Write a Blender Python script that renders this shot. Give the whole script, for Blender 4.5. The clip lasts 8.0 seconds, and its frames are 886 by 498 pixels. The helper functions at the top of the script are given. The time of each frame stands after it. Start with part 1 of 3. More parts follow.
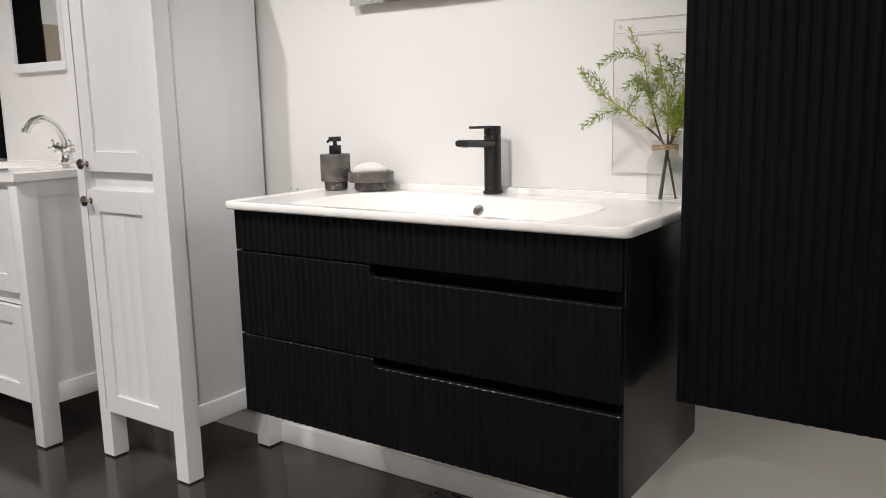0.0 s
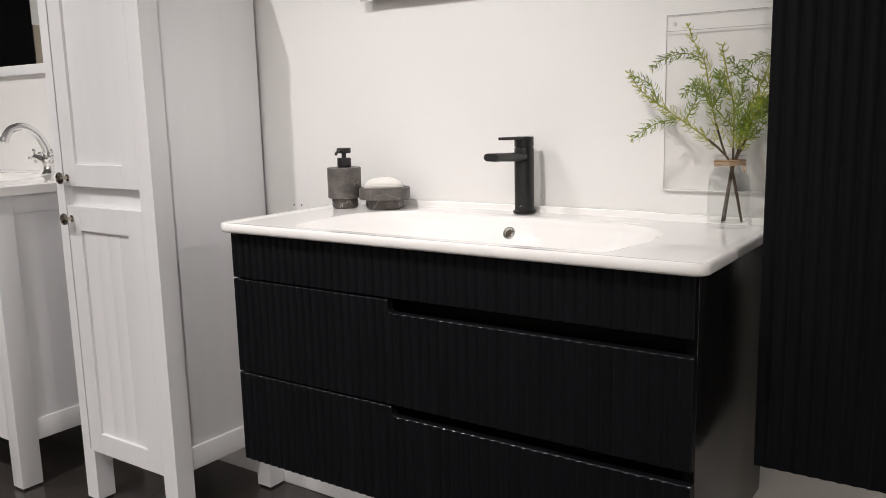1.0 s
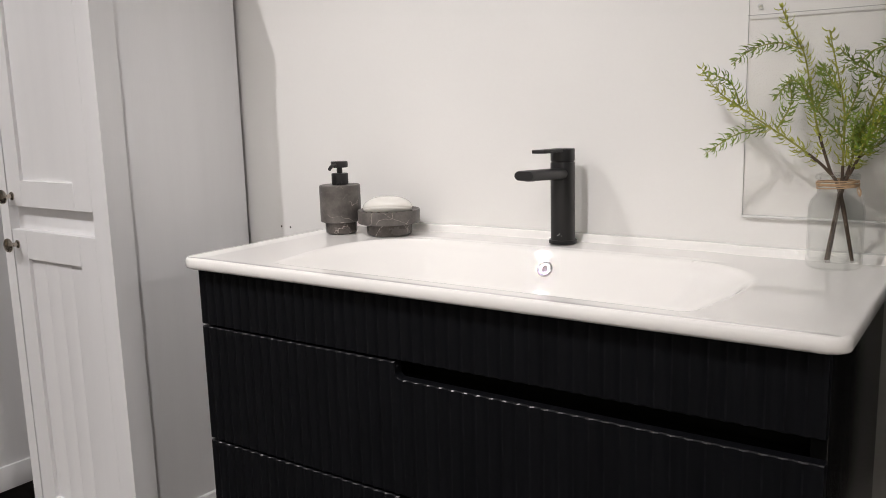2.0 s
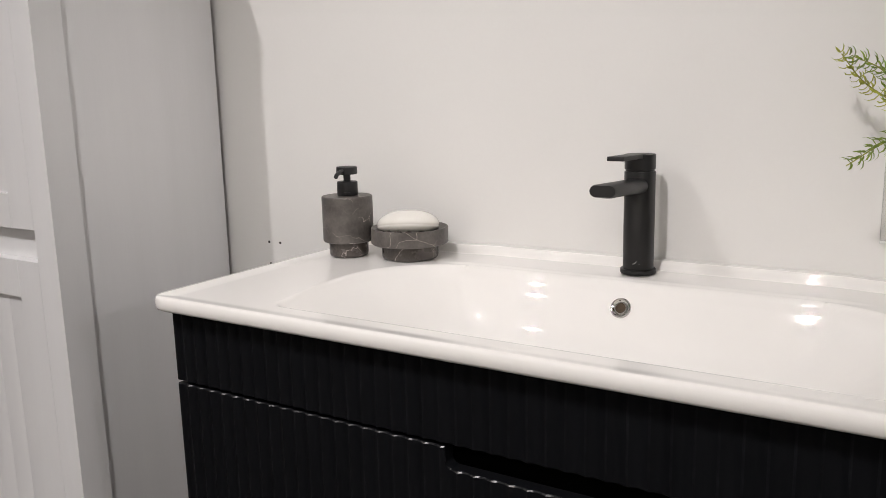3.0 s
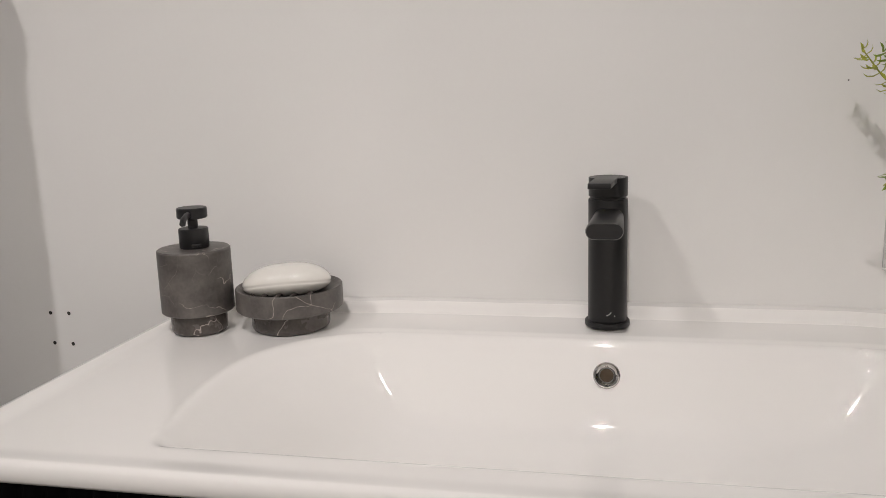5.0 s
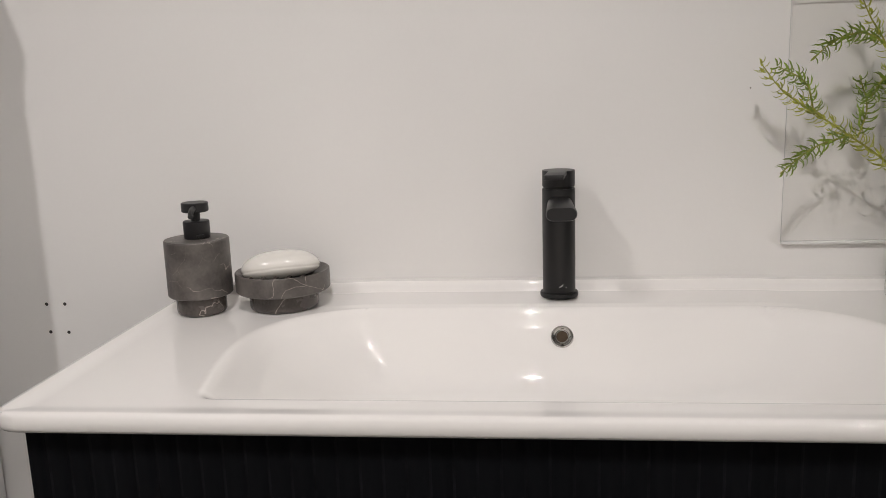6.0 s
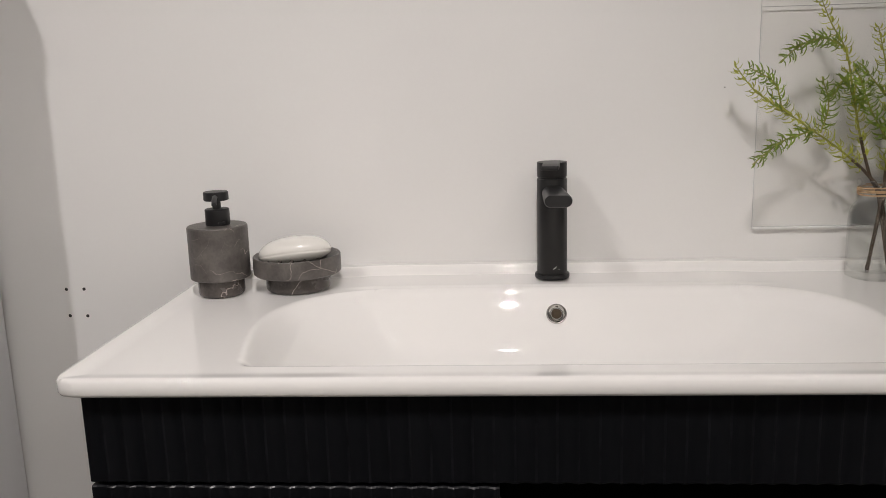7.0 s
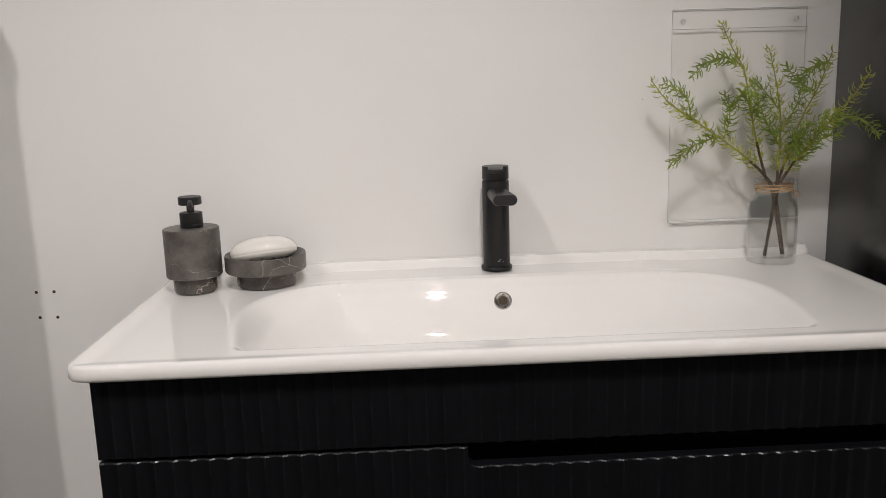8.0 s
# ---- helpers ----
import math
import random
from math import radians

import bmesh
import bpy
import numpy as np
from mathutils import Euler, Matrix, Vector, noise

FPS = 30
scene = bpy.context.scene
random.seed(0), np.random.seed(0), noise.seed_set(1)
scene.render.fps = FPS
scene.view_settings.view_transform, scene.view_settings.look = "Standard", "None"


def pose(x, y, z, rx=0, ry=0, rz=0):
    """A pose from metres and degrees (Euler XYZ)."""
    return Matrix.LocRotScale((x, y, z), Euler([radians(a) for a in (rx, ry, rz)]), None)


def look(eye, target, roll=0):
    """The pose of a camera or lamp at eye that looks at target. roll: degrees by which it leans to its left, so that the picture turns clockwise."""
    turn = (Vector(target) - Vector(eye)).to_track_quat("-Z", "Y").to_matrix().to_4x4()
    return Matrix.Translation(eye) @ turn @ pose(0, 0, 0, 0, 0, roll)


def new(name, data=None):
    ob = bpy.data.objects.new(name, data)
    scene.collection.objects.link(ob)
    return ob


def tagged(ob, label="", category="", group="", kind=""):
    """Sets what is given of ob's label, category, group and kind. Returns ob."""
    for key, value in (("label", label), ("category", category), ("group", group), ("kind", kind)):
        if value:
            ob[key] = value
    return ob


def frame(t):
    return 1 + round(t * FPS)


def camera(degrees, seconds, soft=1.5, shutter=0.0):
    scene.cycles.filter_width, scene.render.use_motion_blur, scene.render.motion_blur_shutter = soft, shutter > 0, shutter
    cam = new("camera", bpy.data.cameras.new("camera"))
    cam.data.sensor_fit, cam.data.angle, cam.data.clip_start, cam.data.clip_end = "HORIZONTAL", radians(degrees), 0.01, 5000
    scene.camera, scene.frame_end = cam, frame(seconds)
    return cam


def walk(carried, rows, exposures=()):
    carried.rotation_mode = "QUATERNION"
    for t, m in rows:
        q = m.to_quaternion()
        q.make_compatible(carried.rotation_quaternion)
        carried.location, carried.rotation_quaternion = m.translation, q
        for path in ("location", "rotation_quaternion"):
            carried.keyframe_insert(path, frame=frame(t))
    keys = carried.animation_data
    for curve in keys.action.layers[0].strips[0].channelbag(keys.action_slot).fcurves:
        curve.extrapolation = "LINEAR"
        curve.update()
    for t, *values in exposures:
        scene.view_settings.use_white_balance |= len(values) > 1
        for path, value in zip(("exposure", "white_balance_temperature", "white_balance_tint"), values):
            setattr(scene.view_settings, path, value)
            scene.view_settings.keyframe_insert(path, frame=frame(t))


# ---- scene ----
cam = camera(56.6, 8.0, soft=0.55)
PATH = [
    (0, (1.039, -1.761, 1.031), (-0.088, -0.144, 0.692), -1.3),
    (0.5, (0.944, -1.684, 1.037), (-0.181, -0.065, 0.7), -1.3),
    (1, (0.854, -1.593, 1.047), (-0.27, 0.027, 0.711), -1.4),
    (1.5, (0.744, -1.46, 1.047), (-0.375, 0.163, 0.708), -1.5),
    (2, (0.632, -1.324, 1.059), (-0.494, 0.294, 0.72), -1.6),
    (3.5, (0.25, -1.035, 1.073), (-0.709, 0.675, 0.677), -1.4),
    (4, (0.176, -0.939, 1.077), (-0.66, 0.833, 0.677), -1.6),
    (4.5, (0.099, -0.895, 1.077), (-0.558, 0.955, 0.694), -1.7),
    (5, (0.014, -0.937, 1.081), (-0.409, 0.98, 0.699), -1.8),
    (6.5, (-0.043, -1.15, 1.093), (-0.234, 0.803, 0.705), -1.9),
    (7, (-0.074, -1.186, 1.094), (-0.21, 0.77, 0.699), -1.7),
    (7.5, (-0.113, -1.245, 1.099), (-0.136, 0.716, 0.705), -1.6),
    (8, (-0.134, -1.312, 1.106), (-0.056, 0.648, 0.719), -1.7),
]
EXPOSURES = [(0.0, -0.09, 6480, 10), (1.0, -0.17, 6480, 10), (2.0, -0.33, 6520, 10), (3.5, -0.53, 6580, 10), (5.0, -0.78, 6650, 10.5), (6.5, -0.71, 6620, 10.5), (8.0, -0.65, 6600, 10.5)]
walk(cam, [(t, look(eye, target, roll)) for t, eye, target, roll in PATH], EXPOSURES)

# ---- light: ceiling spots of the showroom, plus added fill spots ----
world = bpy.data.worlds.new("world")
scene.world = world
world.use_nodes = True
world.node_tree.nodes["Background"].inputs[0].default_value = (0.9, 0.95, 1.0, 1)
world.node_tree.nodes["Background"].inputs[1].default_value = 0.02

CEIL = 2.5


def spot(x, y, watts, tx, ty, tz=0.8, size=95, blend=0.6, warm=(0.995, 0.947, 0.940)):
    data = bpy.data.lights.new("key_fill_spot", "SPOT")
    data.energy, data.color, data.spot_size, data.spot_blend, data.shadow_soft_size = watts, warm, radians(size), blend, 0.016
    ob = new("key_fill_spot", data)
    ob.matrix_world = look((x, y, CEIL - 0.17), (tx, ty, tz))
    return ob


SPOTS = [
    (-0.04, -1.42, 97, -0.14, -0.1, 0.64, 64, 1.0),
    (-1.12, -1.62, 74, -0.90, -0.2, 0.35, 96, 1.0),
    (-2.35, -1.60, 96, -2.1, -0.2, 0.4, 80, 1.0),
    (0.92, -1.62, 15, 0.62, -0.2, 0.7, 72, 1.0),
    (1.30, -2.95, 34, -0.50, -0.5, 0.20, 62, 1.0),
    (4.2, -1.75, 84, -0.6, -0.3, 0.5, 62, 0.8),
    # Added fill, no such lamps seen: far walls washed for soft bounce light
    (-1.9, -3.3, 340, -1.9, -5.4, 1.1, 105, 0.9),
    (0.3, -3.3, 340, 0.3, -5.4, 1.1, 105, 0.9),
    (2.5, -3.3, 340, 2.5, -5.4, 1.1, 105, 0.9),
    (3.3, -2.0, 400, 5.2, -1.6, 1.1, 110, 0.9),
    (-3.4, -3.2, 80, -4.6, -2.2, 0.8, 95, 0.8),
    # Added fill from unseen lamps, brightening the floor
    (-0.8, -2.9, 190, -0.8, -2.4, 0.0, 90, 1.0),
    (-2.3, -2.9, 80, -2.3, -2.4, 0.0, 90, 1.0),
]
for lamp in SPOTS:
    spot(*lamp)


# ---- materials ----
def mat(name, colour, rough=0.5, metal=0.0, spec=0.5, coat=0.0, var=0.06, scale=6.0, bump=0.0, bscale=80.0, rvar=0.0, stretch=(1, 1, 1)):
    """A plain surface with two scales of tone, roughness and fine relief."""
    m = bpy.data.materials.new(name)
    m.use_nodes = True
    nt = m.node_tree
    b = nt.nodes["Principled BSDF"]
    b.inputs["Metallic"].default_value = metal
    b.inputs["Specular IOR Level"].default_value = spec
    b.inputs["Coat Weight"].default_value = coat
    b.inputs["Coat Roughness"].default_value = 0.04
    tc = nt.nodes.new("ShaderNodeTexCoord")
    mp = nt.nodes.new("ShaderNodeMapping")
    mp.inputs["Scale"].default_value = stretch
    nt.links.new(tc.outputs["Object"], mp.inputs["Vector"])
    n1 = nt.nodes.new("ShaderNodeTexNoise")
    n1.inputs["Scale"].default_value, n1.inputs["Detail"].default_value = scale, 5
    n2 = nt.nodes.new("ShaderNodeTexNoise")
    n2.inputs["Scale"].default_value, n2.inputs["Detail"].default_value = bscale, 3
    nt.links.new(mp.outputs[0], n1.inputs["Vector"])
    nt.links.new(mp.outputs[0], n2.inputs["Vector"])
    mixf = nt.nodes.new("ShaderNodeMath")
    mixf.operation = "MULTIPLY_ADD"
    mixf.inputs[1].default_value = 0.3
    nt.links.new(n2.outputs["Fac"], mixf.inputs[0])
    nt.links.new(n1.outputs["Fac"], mixf.inputs[2])
    ramp = nt.nodes.new("ShaderNodeValToRGB")
    lo = [c * (1 - var) for c in colour]
    hi = [min(1, c * (1 + var)) for c in colour]
    ramp.color_ramp.elements[0].position, ramp.color_ramp.elements[1].position = 0.4, 0.9
    ramp.color_ramp.elements[0].color, ramp.color_ramp.elements[1].color = (*lo, 1), (*hi, 1)
    nt.links.new(mixf.outputs[0], ramp.inputs[0])
    nt.links.new(ramp.outputs[0], b.inputs["Base Color"])
    if rvar:
        mr = nt.nodes.new("ShaderNodeMapRange")
        mr.inputs["To Min"].default_value, mr.inputs["To Max"].default_value = rough - rvar, rough + rvar
        nt.links.new(n1.outputs["Fac"], mr.inputs["Value"])
        nt.links.new(mr.outputs[0], b.inputs["Roughness"])
    else:
        b.inputs["Roughness"].default_value = rough
    if bump:
        bp = nt.nodes.new("ShaderNodeBump")
        bp.inputs["Strength"].default_value, bp.inputs["Distance"].default_value = bump, 0.001
        nt.links.new(n2.outputs["Fac"], bp.inputs["Height"])
        nt.links.new(bp.outputs[0], b.inputs["Normal"])
    return m


def glass_thin(name, tint=(0.97, 0.98, 0.97), ior=1.45):
    """Clear thin-walled glass: light passes straight through, with a mirror gloss by Fresnel."""
    m = bpy.data.materials.new(name)
    m.use_nodes = True
    nt = m.node_tree
    out = nt.nodes["Material Output"]
    tr = nt.nodes.new("ShaderNodeBsdfTransparent")
    tr.inputs[0].default_value = (*tint, 1)
    gl = nt.nodes.new("ShaderNodeBsdfGlossy")
    gl.inputs["Roughness"].default_value = 0.02
    lw = nt.nodes.new("ShaderNodeLayerWeight")
    lw.inputs[0].default_value = 0.5
    pw = nt.nodes.new("ShaderNodeMath")
    pw.operation = "POWER"
    pw.inputs[1].default_value = 5.0
    nt.links.new(lw.outputs["Facing"], pw.inputs[0])
    fr = nt.nodes.new("ShaderNodeMath")
    fr.operation = "MULTIPLY_ADD"
    f0 = ((ior - 1) / (ior + 1)) ** 2
    fr.inputs[1].default_value, fr.inputs[2].default_value = 1 - f0, f0
    nt.links.new(pw.outputs[0], fr.inputs[0])
    mx = nt.nodes.new("ShaderNodeMixShader")
    nt.links.new(fr.outputs[0], mx.inputs[0])
    nt.links.new(tr.outputs[0], mx.inputs[1])
    nt.links.new(gl.outputs[0], mx.inputs[2])
    nt.links.new(mx.outputs[0], out.inputs[0])
    return m


def marble(name, tone=(0.100, 0.090, 0.083), rough=0.42):
    """Dark grey-brown marble with thin pale veins."""
    m = mat(name, tone, rough=rough, var=0.5, scale=34, bump=0.1, bscale=260, rvar=0.06)
    nt = m.node_tree
    b = nt.nodes["Principled BSDF"]
    tc = nt.nodes["Texture Coordinate"]
    warp = nt.nodes.new("ShaderNodeTexNoise")
    warp.inputs["Scale"].default_value, warp.inputs["Detail"].default_value = 16, 4
    nt.links.new(tc.outputs["Object"], warp.inputs["Vector"])
    add = nt.nodes.new("ShaderNodeMix")
    add.data_type, add.blend_type = "RGBA", "ADD"
    add.inputs["Factor"].default_value = 0.075
    nt.links.new(tc.outputs["Object"], add.inputs[6])
    nt.links.new(warp.outputs["Color"], add.inputs[7])
    vo = nt.nodes.new("ShaderNodeTexVoronoi")
    vo.feature = "DISTANCE_TO_EDGE"
    vo.inputs["Scale"].default_value = 15
    nt.links.new(add.outputs[2], vo.inputs["Vector"])
    thin = nt.nodes.new("ShaderNodeMapRange")
    thin.inputs["From Min"].default_value, thin.inputs["From Max"].default_value = 0.0, 0.008
    thin.inputs["To Min"].default_value, thin.inputs["To Max"].default_value = 1.0, 0.0
    nt.links.new(vo.outputs["Distance"], thin.inputs["Value"])
    gate = nt.nodes.new("ShaderNodeTexNoise")
    gate.inputs["Scale"].default_value = 19
    nt.links.new(tc.outputs["Object"], gate.inputs["Vector"])
    g2 = nt.nodes.new("ShaderNodeMapRange")
    g2.inputs["From Min"].default_value, g2.inputs["From Max"].default_value = 0.47, 0.56
    nt.links.new(gate.outputs["Fac"], g2.inputs["Value"])
    mul = nt.nodes.new("ShaderNodeMath")
    mul.operation = "MULTIPLY"
    nt.links.new(thin.outputs[0], mul.inputs[0])
    nt.links.new(g2.outputs[0], mul.inputs[1])
    # a finer, fainter web of veins
    vf = nt.nodes.new("ShaderNodeTexVoronoi")
    vf.feature = "DISTANCE_TO_EDGE"
    vf.inputs["Scale"].default_value = 34
    nt.links.new(add.outputs[2], vf.inputs["Vector"])
    fine = nt.nodes.new("ShaderNodeMapRange")
    fine.inputs["From Min"].default_value, fine.inputs["From Max"].default_value = 0.0, 0.016
    fine.inputs["To Min"].default_value, fine.inputs["To Max"].default_value = 0.30, 0.0
    nt.links.new(vf.outputs["Distance"], fine.inputs["Value"])
    g3 = nt.nodes.new("ShaderNodeMapRange")
    g3.inputs["From Min"].default_value, g3.inputs["From Max"].default_value = 0.46, 0.38
    nt.links.new(gate.outputs["Fac"], g3.inputs["Value"])
    mul2 = nt.nodes.new("ShaderNodeMath")
    mul2.operation = "MULTIPLY_ADD"
    nt.links.new(fine.outputs[0], mul2.inputs[0])
    nt.links.new(g3.outputs[0], mul2.inputs[1])
    nt.links.new(mul.outputs[0], mul2.inputs[2])
    mx = nt.nodes.new("ShaderNodeMix")
    mx.data_type = "RGBA"
    mx.inputs[7].default_value = (0.48, 0.42, 0.38, 1)
    nt.links.new(mul2.outputs[0], mx.inputs["Factor"])
    nt.links.new(nt.nodes["Color Ramp"].outputs[0], mx.inputs[6])
    nt.links.new(mx.outputs[2], b.inputs["Base Color"])
    return m


WALL = mat("wall_paint", (0.80, 0.79, 0.77), rough=0.42, var=0.015, scale=3, bump=0.04, bscale=160)
FLOOR = mat("polished_concrete", (0.046, 0.040, 0.036), rough=0.14, var=0.45, scale=2.2, bump=0.03, bscale=60, rvar=0.08)
CEILM = mat("ceiling_paint", (0.55, 0.55, 0.54), rough=0.8, var=0.03)
BEIGE = mat("beige_board", (0.55, 0.47, 0.36), rough=0.6, var=0.05)
# Warm grey of the unseen walls, tinted to warm their bounced light
GREYWALL = mat("bounce_wall_grey", (0.60, 0.565, 0.51), rough=0.7, var=0.05, scale=3)
WHITE = mat("white_lacquer", (0.81, 0.81, 0.82), rough=0.38, var=0.02, scale=4, bump=0.06, bscale=70, stretch=(6, 6, 0.4))
CERAMIC = mat("white_ceramic", (0.905, 0.888, 0.860), rough=0.028, var=0.01, scale=3, spec=0.5)
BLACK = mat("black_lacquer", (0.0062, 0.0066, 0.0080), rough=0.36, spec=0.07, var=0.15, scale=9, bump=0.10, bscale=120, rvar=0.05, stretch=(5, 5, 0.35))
# Lighter blacks that paint the glint on reed crests and board top edges
RIDGE_GLINT = mat("black_ridge_glint", (0.0082, 0.0086, 0.0102), rough=0.36, spec=0.085, var=0.5, scale=45, bscale=300)
EDGE_GLINT = mat("black_edge_glint", (0.019, 0.019, 0.021), rough=0.3, spec=0.35, var=0.8, scale=160, bscale=600)
BLACKSIDE = mat("black_board", (0.0078, 0.0076, 0.0074), rough=0.26, spec=0.9, var=0.15, scale=5, bump=0.05, bscale=200)
# Blacker than the lacquer: the deep shade of the notches is in this colour
RECESS = mat("near_black_matt", (0.0025, 0.0025, 0.0025), rough=0.8, var=0.1, spec=0.1)
MATT = mat("matt_black_metal", (0.013, 0.013, 0.014), rough=0.42, metal=0.0, var=0.12, scale=30, bump=0.06, bscale=900)
CHROME = mat("chrome", (0.80, 0.80, 0.80), rough=0.06, metal=1.0, var=0.02)
SATIN = mat("satin_chrome", (0.56, 0.55, 0.53), rough=0.10, metal=1.0, var=0.03)
NICKEL = mat("aged_nickel", (0.40, 0.36, 0.31), rough=0.25, metal=1.0, var=0.25, scale=60)
MIRROR = mat("mirror_silver", (0.88, 0.90, 0.88), rough=0.01, metal=1.0, var=0.0)
MARBLE = marble("dark_marble")
# Feet and dish ridges: same veins, darker tone, less rough
MARBLE_DARKER = marble("darker_smooth_marble", (0.072, 0.062, 0.056), 0.26)
SOAP = mat("soap", (0.80, 0.78, 0.73), rough=0.2, coat=0.5, var=0.03, scale=14, bump=0.08, bscale=70)
GLASS = glass_thin("clear_glass", (0.982, 0.986, 0.980), 1.52)
ACRYLIC = glass_thin("clear_acrylic", (0.988, 0.988, 0.985), 1.3)
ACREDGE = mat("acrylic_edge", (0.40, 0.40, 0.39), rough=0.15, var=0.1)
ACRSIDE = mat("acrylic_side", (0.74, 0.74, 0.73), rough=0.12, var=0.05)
STEM = mat("brown_twig", (0.075, 0.05, 0.032), rough=0.75, var=0.3, scale=90)
GREENSTEM = mat("green_twig", (0.30, 0.30, 0.05), rough=0.6, var=0.25, scale=60)
NEEDLE = mat("needle_leaf", (0.22, 0.315, 0.036), rough=0.45, var=0.45, scale=38, bscale=200)
NEEDLE2 = mat("young_needle_leaf", (0.42, 0.44, 0.060), rough=0.45, var=0.35, scale=38, bscale=200)
TWINE = mat("jute_twine", (0.50, 0.34, 0.20), rough=0.85, var=0.3, scale=200)
DARK = mat("dark_hole", (0.03, 0.028, 0.025), rough=0.8, var=0.1)
CUP = mat("overflow_dark", (0.075, 0.056, 0.038), rough=0.75, metal=0.0, spec=0.15, var=0.2, scale=90)
RUBBER = mat("black_felt", (0.01, 0.01, 0.01), rough=0.9, var=0.1)


# ---- building helpers ----
def mesh_of(bm, name, material, smooth=None):
    me = bpy.data.meshes.new(name)
    bmesh.ops.recalc_face_normals(bm, faces=bm.faces)
    if smooth is not None:
        for f in bm.faces:
            f.smooth = True
        for e in bm.edges:
            if len(e.link_faces) == 2 and e.calc_face_angle(0) > radians(smooth):
                e.smooth = False
    bm.to_mesh(me)
    bm.free()
    me.materials.append(material)
    # extra slots for the painted glints of reeded boards
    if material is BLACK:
        me.materials.append(EDGE_GLINT)
        me.materials.append(RIDGE_GLINT)
    return me


def part(name, bm, material, parent=None, label="", smooth=35):
    """Links a bmesh as one mesh object, under a thing or part if given."""
    ob = new(name, mesh_of(bm, name, material, smooth))
    if parent is not None:
        ob.parent = parent
        ob.matrix_parent_inverse = Matrix()
    return tagged(ob, label)


def thing(name, label, category, at=(0, 0, 0), group="", kind=""):
    ob = new(name)
    ob.empty_display_size = 0.05
    ob.location = at
    return tagged(ob, label, category, group, kind)


def box(x0, x1, y0, y1, z0, z1, bevel=0.0, seg=2, bm=None):
    bm = bm or bmesh.new()
    r = bmesh.ops.create_cube(bm, size=1.0)
    for v in r["verts"]:
        v.co = Vector(((x0 + x1) / 2 + v.co.x * (x1 - x0), (y0 + y1) / 2 + v.co.y * (y1 - y0), (z0 + z1) / 2 + v.co.z * (z1 - z0)))
    if bevel:
        es = list({e for v in r["verts"] for e in v.link_edges})
        bmesh.ops.bevel(bm, geom=es, offset=bevel, segments=seg, affect="EDGES", profile=0.5)
    return bm


def lathe(profile, segs=40, bm=None, centre=(0, 0)):
    """Turns (radius, z) pairs round a vertical axis."""
    bm = bm or bmesh.new()
    rings = []
    for r, z in profile:
        if r < 1e-6:
            rings.append([bm.verts.new((centre[0], centre[1], z))])
        else:
            rings.append([bm.verts.new((centre[0] + r * math.cos(2 * math.pi * i / segs), centre[1] + r * math.sin(2 * math.pi * i / segs), z)) for i in range(segs)])
    for a, b in zip(rings, rings[1:]):
        for i in range(segs):
            j = (i + 1) % segs
            if len(a) == 1 and len(b) == 1:
                continue
            if len(a) == 1:
                bm.faces.new((a[0], b[i], b[j]))
            elif len(b) == 1:
                bm.faces.new((a[i], b[0], a[j]))
            else:
                bm.faces.new((a[i], b[i], b[j], a[j]))
    return bm


def tube(points, radii, segs=8, bm=None, squash=1.0):
    """A round rod along points; radii one number or one a point."""
    bm = bm or bmesh.new()
    pts = [Vector(p) for p in points]
    if not isinstance(radii, (list, tuple)):
        radii = [radii] * len(pts)
    rings = []
    up = Vector((0, 0, 1))
    for i, p in enumerate(pts):
        d = (pts[min(i + 1, len(pts) - 1)] - pts[max(i - 1, 0)]).normalized()
        s = d.cross(up)
        s = s.normalized() if s.length > 1e-3 else Vector((1, 0, 0))
        u = s.cross(d).normalized()
        rings.append([bm.verts.new(p + radii[i] * (s * math.cos(2 * math.pi * k / segs) + u * squash * math.sin(2 * math.pi * k / segs))) for k in range(segs)])
    for a, b in zip(rings, rings[1:]):
        for k in range(segs):
            bm.faces.new((a[k], a[(k + 1) % segs], b[(k + 1) % segs], b[k]))
    bm.faces.new(rings[0][::-1])
    bm.faces.new(rings[-1])
    return bm


def smooth_path(points, n=8):
    """A Catmull-Rom line through points."""
    p = [Vector(q) for q in points]
    p = [2 * p[0] - p[1]] + p + [2 * p[-1] - p[-2]]
    out = []
    for i in range(1, len(p) - 2):
        for k in range(n):
            t = k / n
            a, b, c, d = p[i - 1], p[i], p[i + 1], p[i + 2]
            out.append(0.5 * ((2 * b) + (c - a) * t + (2 * a - 5 * b + 4 * c - d) * t * t + (3 * b - a - 3 * c + d) * t ** 3))
    out.append(p[-2])
    return out


# ---- setting ----
def structure(name, bm, material, label, category):
    return tagged(part(name, bm, material), label, category, kind="structure")


X0, X1, Y0, FZ = -5.2, 5.2, -5.4, -0.0145
structure("floor", box(X0 - 0.1, X1 + 0.1, Y0 - 0.1, 0.1, FZ - 0.1, FZ), FLOOR, "dark grey polished concrete floor with soft reflections", "floor")
structure("ceiling", box(X0 - 0.1, X1 + 0.1, Y0 - 0.1, 0.1, CEIL, CEIL + 0.1), CEILM, "plain painted showroom ceiling", "ceiling")
structure("wall_north", box(X0 - 0.1, X1 + 0.1, 0.0, 0.1, FZ, CEIL), WALL, "smooth white painted showroom display wall", "wall")
# South and east walls are unseen, added as soft bounce surfaces
structure("wall_south", box(X0 - 0.1, X1 + 0.1, Y0 - 0.1, Y0, FZ, CEIL), GREYWALL, "unseen warm grey wall added to close the room and bounce light", "wall")
structure("wall_west", box(X0 - 0.1, X0, Y0, 0.0, FZ, CEIL), WALL, "pale wall at the end of the showroom", "wall")
